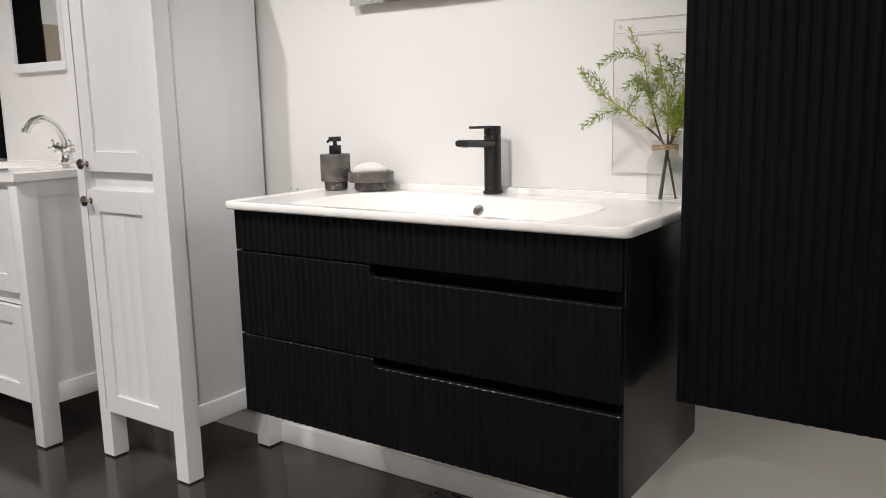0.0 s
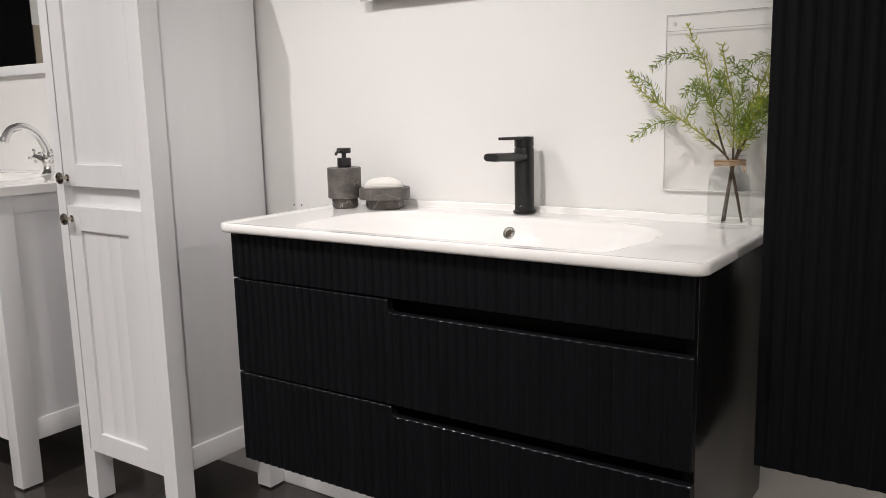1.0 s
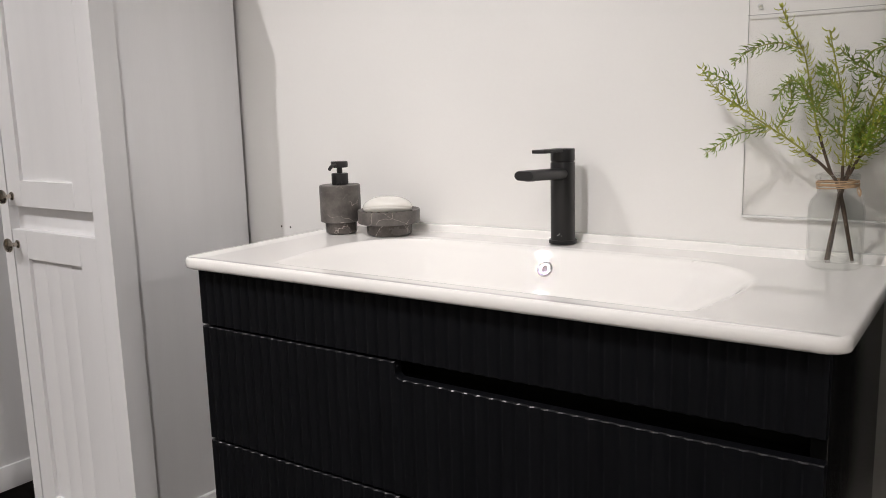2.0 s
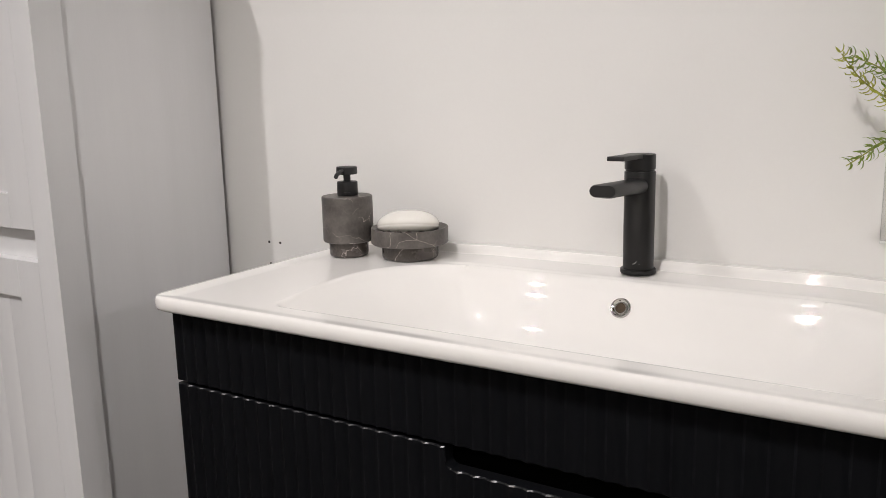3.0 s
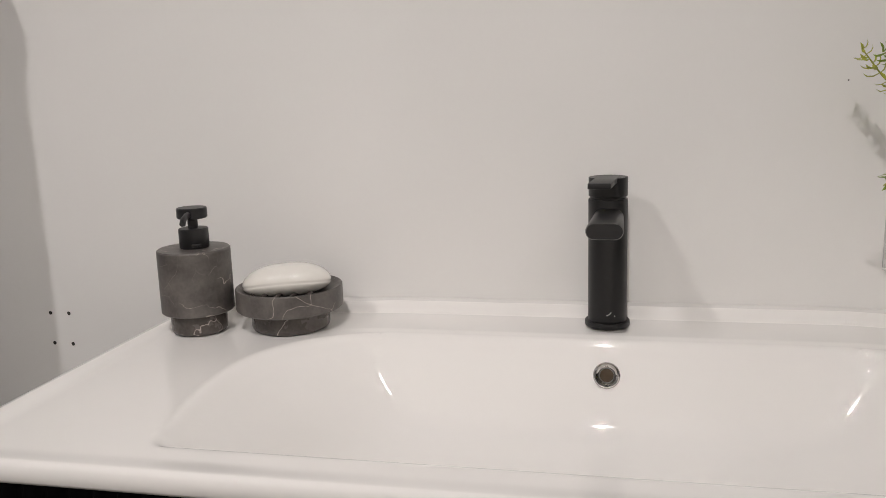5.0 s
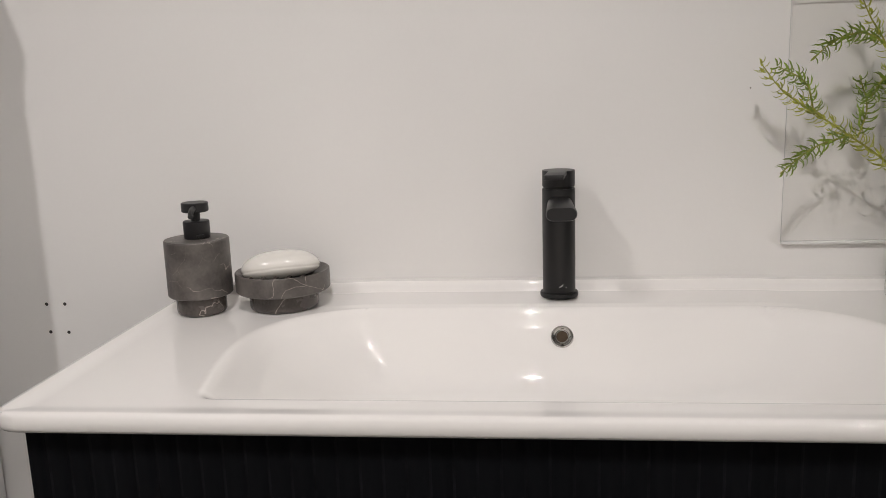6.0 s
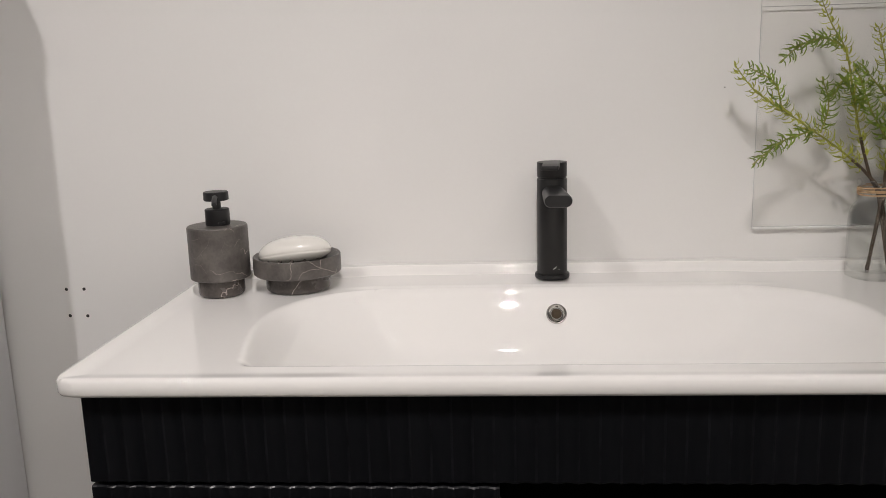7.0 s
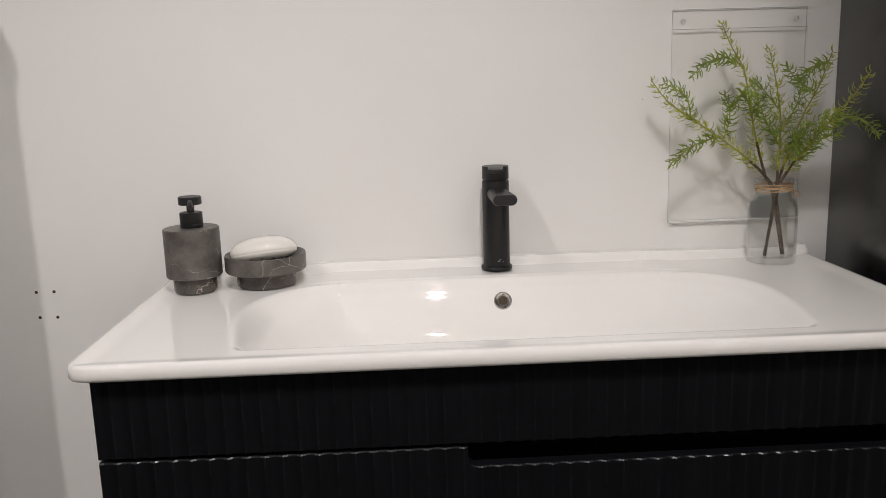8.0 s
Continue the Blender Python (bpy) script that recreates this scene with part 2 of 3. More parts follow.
structure("wall_east", box(X1, X1 + 0.1, Y0, 0.0, FZ, CEIL), GREYWALL, "unseen warm grey wall added to close the room and bounce light", "wall")
structure("wall_panel", box(X0, X0 + 0.03, -3.9, -1.89, FZ, 1.73, 0.002), BEIGE, "beige cladding board on the end wall", "wall panel")
structure("wall_panel", box(X0, X0 + 0.04, -1.88, -0.5, FZ, 2.3, 0.002), RECESS, "black display board on the end wall", "wall panel")
structure("wall_panel", box(-3.3, -2.345, -0.012, 0.0, FZ, 2.2, 0.002), RECESS, "black display board fixed to the white wall", "wall panel")
structure("baseboard", box(-2.343, 5.2, -0.014, 0.0, FZ, 0.053, 0.0035, 3), WHITE, "low white skirting board along the wall", "baseboard")


def wall_hole(x, z):
    bm = lathe([(0.0, 0.0), (0.0014, 0.0), (0.0022, 0.0005), (0.0026, 0.0010), (0.0, 0.0013)], 14)
    bmesh.ops.rotate(bm, verts=bm.verts, matrix=Matrix.Rotation(radians(90), 3, "X"))
    bmesh.ops.translate(bm, verts=bm.verts, vec=(x, 0.0, z))
    return tagged(part("wall_plug", bm, DARK), "small dark screw plug in the white wall", "screw plug", "plugs left in the wall")


for hx, hz in ((-0.737, 0.801), (-0.709, 0.801), (-0.736, 0.759), (-0.708, 0.7585)):
    wall_hole(hx, hz)
tiny = lathe([(0.0, 0.0), (0.0008, 0.0), (0.0009, 0.0004), (0.0, 0.0006)], 10)
bmesh.ops.rotate(tiny, verts=tiny.verts, matrix=Matrix.Rotation(radians(90), 3, "X"))
bmesh.ops.translate(tiny, verts=tiny.verts, vec=(0.242, 0.0, 1.077))
tagged(part("nail_head", tiny, DARK), "tiny dark nail head in the white wall", "nail")

# ---- black wall-hung vanity ----
PITCH, WAVE = 0.985 / 48, 0.0027


def reeded(x0, x1, z0, top, yf, thick, phase=0.0):
    """A vertical board with a wavy reeded face; its top is a function of x."""
    bm = bmesh.new()
    n = max(8, int(round((x1 - x0) / PITCH * 16)))
    xs = sorted(set([x0 + (x1 - x0) * i / n for i in range(n + 1)] + [x for x in NOTCH_XS if x0 < x < x1]))
    rows = []
    for x in xs:
        y = yf + WAVE * abs(math.sin(math.pi * (x - x0 + phase) / PITCH))
        edge = min(1.0, (x - x0) / 0.004, (x1 - x) / 0.004)
        y += 0.002 * (1 - edge)
        zt = top(x)
        zb = z0
        c = 0.0015
        rows.append([bm.verts.new(q) for q in ((x, yf + thick, zb), (x, y + c, zb), (x, y, zb + c), (x, y, zt - c), (x, y + c, zt), (x, yf + thick, zt))])
    for a, b in zip(rows, rows[1:]):
        for k in range(5):
            face = bm.faces.new((a[k], b[k], b[k + 1], a[k + 1]))
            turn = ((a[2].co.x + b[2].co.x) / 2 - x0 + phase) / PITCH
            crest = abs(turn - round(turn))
            # glints on the top edge and crests come from the lighter slots
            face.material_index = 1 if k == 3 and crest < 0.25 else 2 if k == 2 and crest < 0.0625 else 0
        bm.faces.new((a[5], b[5], b[0], a[0]))
    bm.faces.new(rows[0])
    bm.faces.new(rows[-1][::-1])
    return bm


NX, NR, ND = -0.077, 0.009, 0.0245
NOTCH_XS = [NX + NR * (1 - math.cos(a * math.pi / 16)) for a in range(9)] + [NX - 0.0004]


def notch_top(z, ND=ND):
    def top(x):
        if x < NX:
            return z
        if x < NX + NR:
            return z - ND + NR - math.sqrt(max(0.0, NR * NR - (NX + NR - x) ** 2)) if z - ND + NR < z else z - ND
        return z - ND
    return top


vanity = thing("vanity_cabinet", "black wall-hung vanity unit with two reeded drawers and long finger notches", "vanity", (0, 0, 0.3))


def vp(name, bm, material, label="", smooth=35, parent=vanity):
    bmesh.ops.translate(bm, verts=bm.verts, vec=-parent.location)
    return part(name, bm, material, parent, label, smooth)


FY = -0.438
for ex in (-0.4925, 0.4745):
    vp("side_panel", box(ex, ex + 0.018, -0.417, -0.002, 0.297, 0.8025, 0.001), BLACKSIDE)
# Added dark strips: notch shade laid over the side panels' front edges
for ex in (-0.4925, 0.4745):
    vp("notch_shade_strip", box(ex + 0.001, ex + 0.017, -0.4188, -0.4172, 0.306, 0.796), RECESS)
vp("bottom_panel", box(-0.4745, 0.4745, -0.410, -0.004, 0.299, 0.315), BLACKSIDE)
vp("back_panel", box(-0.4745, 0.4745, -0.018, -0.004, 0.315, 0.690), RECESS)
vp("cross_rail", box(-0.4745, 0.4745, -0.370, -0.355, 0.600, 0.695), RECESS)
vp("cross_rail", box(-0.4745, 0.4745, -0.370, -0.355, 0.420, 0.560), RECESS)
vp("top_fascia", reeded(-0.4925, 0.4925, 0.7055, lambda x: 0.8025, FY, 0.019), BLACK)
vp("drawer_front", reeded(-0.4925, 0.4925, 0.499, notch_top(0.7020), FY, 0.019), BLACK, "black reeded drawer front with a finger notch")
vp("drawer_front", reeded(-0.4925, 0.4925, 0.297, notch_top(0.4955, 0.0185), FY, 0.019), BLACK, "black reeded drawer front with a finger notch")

# ---- ceramic washbasin top ----
DECK, TOPX, TOPF = 0.8195, 0.5135, -0.456


def sstep(t):
    t = min(1.0, max(0.0, t))
    return t * t * (3 - 2 * t)


def basin_half(y):
    """Half width of the bowl's outline at y."""
    if y < -0.385:
        return 0.345 - 0.027 * (1 - math.sqrt(max(0.0, 1 - ((-0.385 - y) / 0.027) ** 2)))
    if y < -0.250:
        return 0.345 + 0.018 * math.sin((y + 0.385) / 0.135 * math.pi / 2)
    u = min(1.0, (y + 0.250) / 0.150)
    return 0.363 - 0.165 * (1 - (1 - u ** 2.3) ** (1 / 2.3))


BACK_SLOPE = ((0.0, 0.15), (0.007, 1.05), (0.032, 1.60), (0.060, 0.50), (0.150, 0.0))


def back_depth(b):
    """Depth below the rim at b metres in front of the bowl's back edge: a steep wall, a fillet and a gently falling floor."""
    d = 0.0
    for (b0, s0), (b1, s1) in zip(BACK_SLOPE, BACK_SLOPE[1:]):
        t = min(max(b - b0, 0.0), b1 - b0)
        d += s0 * t + (s1 - s0) * t * t / (2 * (b1 - b0))
    return d


def deck_z(x, y):
    z = DECK
    # raised lip at the wall, slightly raised outer rim, low tap ledge
    z += 0.013 * sstep((y + 0.0255) / 0.0085)
    z += 0.0035 * sstep(1 - (min(TOPX - abs(x), y - TOPF)) / 0.03)
    z += 0.0020 * sstep((y + 0.100) / 0.012) * sstep((0.30 - abs(x)) / 0.06)
    w = basin_half(y) - abs(x)
    b, f = -0.100 - y, y + 0.412
    if w > 0 and b > 0 and f > 0:
        rim = min(w, b * 2.5, f * 0.55)
        a = sstep(w / 0.20) * 0.6 + 0.4 * math.sin(min(1, w / 0.23) * math.pi / 2)
        back = back_depth(b) / back_depth(1.0)
        f = f * f / (f + 0.022)
        front = 0.5 * sstep(f / 0.09) + 0.5 * math.sin(min(1, f / 0.11) * math.pi / 2)
        z -= 0.103 * min(1.0, 1.13 * (max(a, 1e-3) ** -7 + max(back, 1e-3) ** -7 + max(front, 1e-3) ** -7) ** (-1 / 7))
        z -= 0.006 * sstep(rim / 0.026)
    return z


def washbasin():
    bm = bmesh.new()
    nx = 300
    ys = [TOPF + (-0.030 - TOPF) * j / 158 for j in range(158)] + [-0.030 + 0.029 * j / 26 for j in range(27)]
    ny = len(ys) - 1
    r = 0.022
    grid = []
    for j in range(ny + 1):
        y = ys[j]
        half = TOPX
        if y < TOPF + r:
            half = TOPX - r + math.sqrt(max(0.0, r * r - (TOPF + r - y) ** 2))
        row = []
        for i in range(nx + 1):
            x = half * (2 * i / nx - 1)
            edge = min(half - abs(x), y - TOPF)
            e = max(0.0, 0.0045 - min(edge, 0.0045))
            drop = 0.0045 - math.sqrt(max(0.0, 0.0045 ** 2 - e * e))
            row.append(bm.verts.new((x, y, deck_z(x, y) - drop)))
        grid.append(row)
    for j in range(ny):
        for i in range(nx):
            bm.faces.new((grid[j][i], grid[j][i + 1], grid[j + 1][i + 1], grid[j + 1][i]))
    rim = grid[0] + [g[-1] for g in grid[1:]] + grid[-1][-2::-1] + [g[0] for g in grid[-2:0:-1]]
    last = rim
    for z, inset in ((0.8130, -0.0004), (0.8075, -0.0002), (0.8048, 0.0014), (0.8030, 0.0048)):
        ring = [bm.verts.new((v.co.x - math.copysign(inset, v.co.x), v.co.y + inset * (1 if v.co.y < -0.2 else -0.2), z)) for v in rim]
        for k in range(len(rim)):
            m = (k + 1) % len(rim)
            bm.faces.new((last[k], last[m], ring[m], ring[k]))
        last = ring
    return bm


basin_thing = thing("washbasin", "glossy white ceramic washbasin top with a wide shallow bowl", "washbasin", (0, 0, 0.8))
vp("basin_top", washbasin(), CERAMIC, smooth=60, parent=basin_thing)
OX, oy = 0.001, -0.1200
oz = deck_z(OX, oy)
slope = math.atan2(deck_z(OX, oy + 0.004) - deck_z(OX, oy - 0.004), 0.008)


def overflow():
    ring = lathe([(0.0060, 0.0), (0.0135, -0.001), (0.0138, 0.0012), (0.0133, 0.0024), (0.0124, 0.0030), (0.0114, 0.0029), (0.0104, 0.0022), (0.0094, 0.0010), (0.0084, 0.0004), (0.0078, 0.0012), (0.0070, 0.0012), (0.0066, 0.0004), (0.0060, 0.0)], 36)
    # Flat disc without a hole: the opening's shade is in its dark brown
    cup = lathe([(0.0, 0.0006), (0.0067, 0.0006)], 24)
    out = []
    for bm in (ring, cup):
        bmesh.ops.rotate(bm, verts=bm.verts, matrix=Matrix.Rotation(slope, 3, "X"))
        bmesh.ops.translate(bm, verts=bm.verts, vec=Vector((OX, oy, oz)) + Vector((0, -math.sin(slope), math.cos(slope))) * 0.0006)
        out.append(bm)
    return out


o1, o2 = overflow()
ring_ob = vp("overflow_ring", o1, SATIN, "polished chrome overflow ring", parent=basin_thing)
vp("overflow_cup", o2, CUP, "flat brown disc for the shaded overflow opening", parent=basin_thing)
dz = min(deck_z(0.0, -0.225), deck_z(0.02, -0.215))
vp("drain_cover", lathe([(0.0, dz + 0.002), (0.026, dz + 0.0015), (0.031, dz + 0.0005), (0.032, dz - 0.004)], 36, centre=(0.0, -0.227)), NICKEL, "dull metal drain cover", parent=basin_thing)

# ---- matt black basin mixer ----
mixer = thing("basin_mixer", "matt black single-lever basin mixer tap on the ceramic ledge", "tap", (0.000, -0.052, DECK + 0.0035))


def stadium_bar(p0, p1, w0, h0, w1, h1, segs=10):
    """A bar along y with a rounded flat section, from p0 to p1."""
    bm = bmesh.new()
    rings = []
    for t in (0.0, 0.03, 0.5, 0.97, 1.0):
        c = Vector(p0).lerp(Vector(p1), t)
        w, h = w0 + (w1 - w0) * t, h0 + (h1 - h0) * t
        if t in (0.0, 1.0):
            w, h = w - 0.002, h - 0.002
        ring = []
        for k in range(2 * segs):
            side = 1 if k < segs else -1
            a = -math.pi / 2 + math.pi * (k % segs) / (segs - 1)
            ring.append(bm.verts.new(c + Vector((side * ((w - h) / 2 + h / 2 * math.cos(a)), 0, side * h / 2 * math.sin(a)))))
        rings.append(ring)
    for a, b in zip(rings, rings[1:]):
        for k in range(len(a)):
            m = (k + 1) % len(a)
            bm.faces.new((a[k], a[m], b[m], b[k]))
    bm.faces.new(rings[0][::-1])
    bm.faces.new(rings[-1])
    return bm


part("base_ring", lathe([(0.0, 0), (0.0236, 0), (0.0241, 0.001), (0.0241, 0.005), (0.0234, 0.006), (0.0, 0.006)]), MATT, mixer)
part("body", lathe([(0.0, 0.005), (0.0207, 0.005), (0.0207, 0.1375), (0.0202, 0.1387), (0.0190, 0.1389), (0.0190, 0.1415), (0.0, 0.1415)], 48), MATT, mixer)
spout = part("spout", stadium_bar((0.001, -0.012, 0.120), (-0.001, -0.135, 0.126), 0.031, 0.019, 0.0350, 0.0160), MATT, mixer)
part("aerator", lathe([(0.0, 0.1165), (0.0085, 0.1165), (0.009, 0.118), (0.009, 0.123), (0.0, 0.123)], 24, centre=(0.000, -0.117)), MATT, spout)
part("cap", lathe([(0.0, 0.1410), (0.0196, 0.1410), (0.0205, 0.1420), (0.0205, 0.1608), (0.0200, 0.1615), (0.0, 0.1615)], 48), MATT, mixer)
lever = box(-0.0112, 0.0112, -0.0750, 0.004, 0.1566, 0.1624, 0.0007)
for v in lever.verts:
    v.co.x += 0.10 * v.co.y
    v.co.z -= 0.010 * v.co.y
part("lever", lever, MATT, mixer)

part("scuff", tube([(-0.0005, -0.0207, 0.0150), (0.0025, -0.0205, 0.0162), (0.0045, -0.0202, 0.0188)], 0.0004, 5), ACRSIDE, mixer, "small pale scuff")
part("scuff", tube([(0.0078, -0.0196, 0.0142), (0.0083, -0.0194, 0.0148)], 0.0005, 5), ACRSIDE, mixer, "tiny pale fleck")

# ---- marble soap dispenser and soap dish ----
disp = thing("soap_dispenser", "dark marble soap dispenser with a matt black pump", "soap dispenser", (-0.4530, -0.114, DECK + 0.0005))
disp.scale = (1.0, 1.0, 1.022)
part("base", lathe([(0, 0), (0.0265, 0), (0.0292, 0.0012), (0.0306, 0.0034), (0.0310, 0.006), (0.0310, 0.0245), (0, 0.0245)], 56), MARBLE_DARKER, disp, "darker, smoother foot")
part("bottle", lathe([(0, 0.0235), (0.0385, 0.0235), (0.0400, 0.0250), (0.0400, 0.0920), (0.0388, 0.0935), (0, 0.0945)], 56), MARBLE, disp)
pump = part("pump", lathe([(0, 0.094), (0.0155, 0.094), (0.0162, 0.095), (0.0162, 0.1145), (0.0152, 0.1155), (0.0055, 0.1157), (0.0055, 0.1290), (0.0, 0.1290)], 36), MATT, disp)
pump.location.x = 0.0018
part("pump_head", lathe([(0, 0.1265), (0.0155, 0.1265), (0.0165, 0.1275), (0.0165, 0.1370), (0.0155, 0.1380), (0, 0.1383)], 36), MATT, pump)
part("nozzle", tube([(0.0, 0.0, 0.1318), (0.0052, -0.020, 0.1318), (0.0082, -0.0310, 0.1305), (0.0098, -0.0370, 0.1282), (0.0108, -0.0405, 0.1255)], 0.0033, 12), MATT, pump)

tab = box(-0.005, 0.005, -0.0180, -0.0155, 0.0968, 0.0998, 0.0006)
bmesh.ops.rotate(tab, verts=tab.verts, matrix=Matrix.Rotation(radians(36), 3, "Z"))
part("lock_tab", tab, MATT, pump)

dish = thing("soap_dish", "round dark marble soap dish on a narrower foot", "soap dish", (-0.353, -0.088, DECK + 0.0005))
part("foot", lathe([(0, 0), (0.0395, 0), (0.0422, 0.0012), (0.0436, 0.0034), (0.0440, 0.006), (0.0440, 0.0245), (0, 0.0245)], 56), MARBLE_DARKER, dish, "darker, smoother foot")
part("tray", lathe([(0, 0.0235), (0.0580, 0.0235), (0.0600, 0.0255), (0.0600, 0.0478), (0.0592, 0.0488), (0.0575, 0.0486), (0.0540, 0.0462), (0.0460, 0.0425), (0.0300, 0.0408), (0.0, 0.0402)], 64), MARBLE, dish)


for k in range(5):
    rx = -0.032 + 0.016 * k
    half = 0.90 * math.sqrt(0.047 ** 2 - rx ** 2)
    part("drain_ridge", tube([(rx, -half, 0.0428), (rx, -half * 0.8, 0.0440), (rx, half * 0.8, 0.0440), (rx, half, 0.0428)], 0.0024, 8), MARBLE_DARKER, dish, "dark, smoother ridge")


def soap_bar():
    bm = bmesh.new()
    nu, nv = 48, 44
    rings = []
    for j in range(nv + 1):
        p = -math.pi / 2 + math.pi * j / nv
        ring = []
        for i in range(nu):
            a = 2 * math.pi * i / nu
            c, s = math.cos(a), math.sin(a)
            sx = math.copysign(abs(c) ** 0.85, c)
            sy = math.copysign(abs(s) ** 0.85, s)
            cp = math.cos(p) ** 0.75 if 0 < j < nv else 0.0
            groove = 1.0 - 0.05 * math.exp(-((p + 0.10) / 0.030) ** 2)
            ring.append(bm.verts.new((0.050 * sx * cp * groove, 0.033 * sy * cp * groove, (0.0205 if p > 0 else 0.0165) * math.sin(p) - 0.0025 * sx * sx * cp * cp)))
        rings.append(ring)
    for a, b in zip(rings, rings[1:]):
        for i in range(nu):
            bm.faces.new((a[i], a[(i + 1) % nu], b[(i + 1) % nu], b[i]))
    bmesh.ops.remove_doubles(bm, verts=bm.verts, dist=1e-5)
    bmesh.ops.rotate(bm, verts=bm.verts, matrix=Euler((radians(-8), radians(-4), radians(10))).to_matrix())
    return bm


soap = part("soap_bar", soap_bar(), SOAP, smooth=80)
soap.location = (-0.3545, -0.090, DECK + 0.0545)
tagged(soap, "oval bar of creamy white soap lying in the marble dish", "soap")

# ---- glass bottle vase with needle-leaf sprigs ----
VX, VY = 0.432, -0.066
vase = thing("glass_vase", "clear glass bottle vase with jute twine round its neck", "vase", (VX, VY, DECK + 0.001))
outer = [(0.0, 0.0), (0.0330, 0.0), (0.0360, 0.002), (0.0368, 0.007), (0.0368, 0.0800), (0.0360, 0.0880), (0.0330, 0.0960), (0.0285, 0.1015), (0.0262, 0.1050), (0.0256, 0.1080), (0.0256, 0.1240), (0.0284, 0.1255), (0.0292, 0.1285), (0.0284, 0.1315), (0.0262, 0.1322)]
inner = [(0.0238, 0.1312), (0.0230, 0.1250), (0.0230, 0.1080), (0.0244, 0.1030), (0.0310, 0.0940), (0.0338, 0.0865), (0.0346, 0.0790), (0.0346, 0.0150), (0.0320, 0.0105), (0.0, 0.0095)]
part("bottle", lathe(outer + inner, 64), GLASS, vase, smooth=50)


def twine_wrap():
    pts, n = [], 190
    for i in range(n + 1):
        a = 2 * math.pi * 5.3 * i / n
        pts.append(((0.0272 + 0.0006 * math.sin(1.7 * a)) * math.cos(a), (0.0272 + 0.0006 * math.sin(1.7 * a)) * math.sin(a), 0.1125 + 0.0110 * i / n + 0.0011 * math.sin(a * 1.31)))
    return tube(pts, 0.0010, 6)


part("twine", twine_wrap(), TWINE, vase, "tan jute twine")
bow = []
for i in range(41):
    a = 2 * math.pi * i / 40
    bow.append((0.0262 + 0.006 * abs(math.sin(a)) * (1 if a < math.pi else 0.7), -0.011 - 0.009 * math.sin(a), 0.113 + 0.004 * math.sin(2 * a) - 0.007 * abs(math.sin(a))))
part("twine_bow", tube(bow, 0.0008, 6), TWINE, vase, "small twine bow")


def needles_along(bm, path, spacing, length, rng, start=0.15, count=4):
    """Whorls of small hooked needle leaves set along a twig."""
    total = sum((b - a).length for a, b in zip(path, path[1:]))
    d, acc, spin = total * start, 0.0, rng.uniform(0, 6.28)
    for a, b in zip(path, path[1:]):
        l = (b - a).length
        while l > 0 and d <= acc + l:
            p = a.lerp(b, (d - acc) / l)
            t = (b - a).normalized()
            side = t.cross(Vector((0.31, 0.52, 0.79))).normalized()
            frac = d / total
            for q in range(count):
                spin += 2 * math.pi / count + rng.uniform(-0.5, 0.5)
                rad = Matrix.Rotation(spin, 3, t) @ side
                root = p + t * rng.uniform(-0.5, 0.5) * spacing
                ln = length * rng.uniform(0.8, 1.2) * (1.0 - 0.35 * frac ** 4)
                lean = rng.uniform(0.05, 0.4)
                c1 = root + (rad + t * lean * 0.6).normalized() * ln * 0.45
                c2 = c1 + (rad * 0.75 + t * (lean + 0.35)).normalized() * ln * 0.33
                c3 = c2 + (rad * 0.35 + t + Vector((0, 0, 0.15))).normalized() * ln * 0.28
                wv = t.cross(rad).normalized()
                rings = []
                for c, w in ((root, 0.0010), (c1, 0.0014), (c2, 0.0012)):
                    rings.append([bm.verts.new(c + wv * w), bm.verts.new(c - wv * w), bm.verts.new(c - t * w * 0.7)])
                end = bm.verts.new(c3)
                for r0, r1 in zip(rings, rings[1:]):
                    for i in range(3):
                        bm.faces.new((r0[i], r0[(i + 1) % 3], r1[(i + 1) % 3], r1[i]))
                for i in range(3):
                    bm.faces.new((rings[2][i], rings[2][(i + 1) % 3], end))
            d += spacing * rng.uniform(0.8, 1.2)
            spin += 0.8
        acc += l
    return bm


def sprig(label, stalk, twigs, seed, material, young):
    """A sprig standing in the vase: woody stalk, twigs and needle leaves."""
    rng = random.Random(seed)
    ob = thing("leafy_sprig", label, "plant", stalk[0], "sprigs in the vase")
    o = Vector(stalk[0])
    path = [p - o for p in smooth_path(stalk, 10)]
    n = len(path)
    cut = int(n * 0.42)
    part("stalk", tube(path[:cut + 1], [0.0023 - 0.0006 * i / n for i in range(cut + 1)], 8), STEM, ob)
    part("shoot", tube(path[cut:], [0.0015 - 0.0009 * i / (n - cut) for i in range(n - cut)], 7), GREENSTEM, ob)
    bm = bmesh.new()
    needles_along(bm, path, 0.0080, 0.0195, rng, start=0.42)
    part("needles", bm, young, ob, "yellow-green needle leaves", smooth=None)
    for tw in twigs:
        tp = [p - o for p in smooth_path(tw, 8)]
        m = len(tp)
        t_ob = part("twig", tube(tp, [0.0012 - 0.0006 * i / m for i in range(m)], 6), GREENSTEM, ob)
        bm = bmesh.new()
        needles_along(bm, tp, 0.0064, 0.0175, rng, start=0.06)
        part("needles", bm, material, t_ob, "fresh green needle leaves", smooth=None)
    return ob


def sheet(x0, x1, y0, y1, z0, z1):
    """A clear sheet: its front face and the four cut edges."""
    bm = box(x0, x1, y0, y1, z0, z1)
    bmesh.ops.delete(bm, geom=[f for f in bm.faces if f.calc_center_median().y > y1 - 1e-5], context="FACES")
    return bm


def pt(u, v, y):
    """A place by its span along the wall and its height, y before the wall."""
    return (u + 0.011, y - 0.009, v - 0.002)


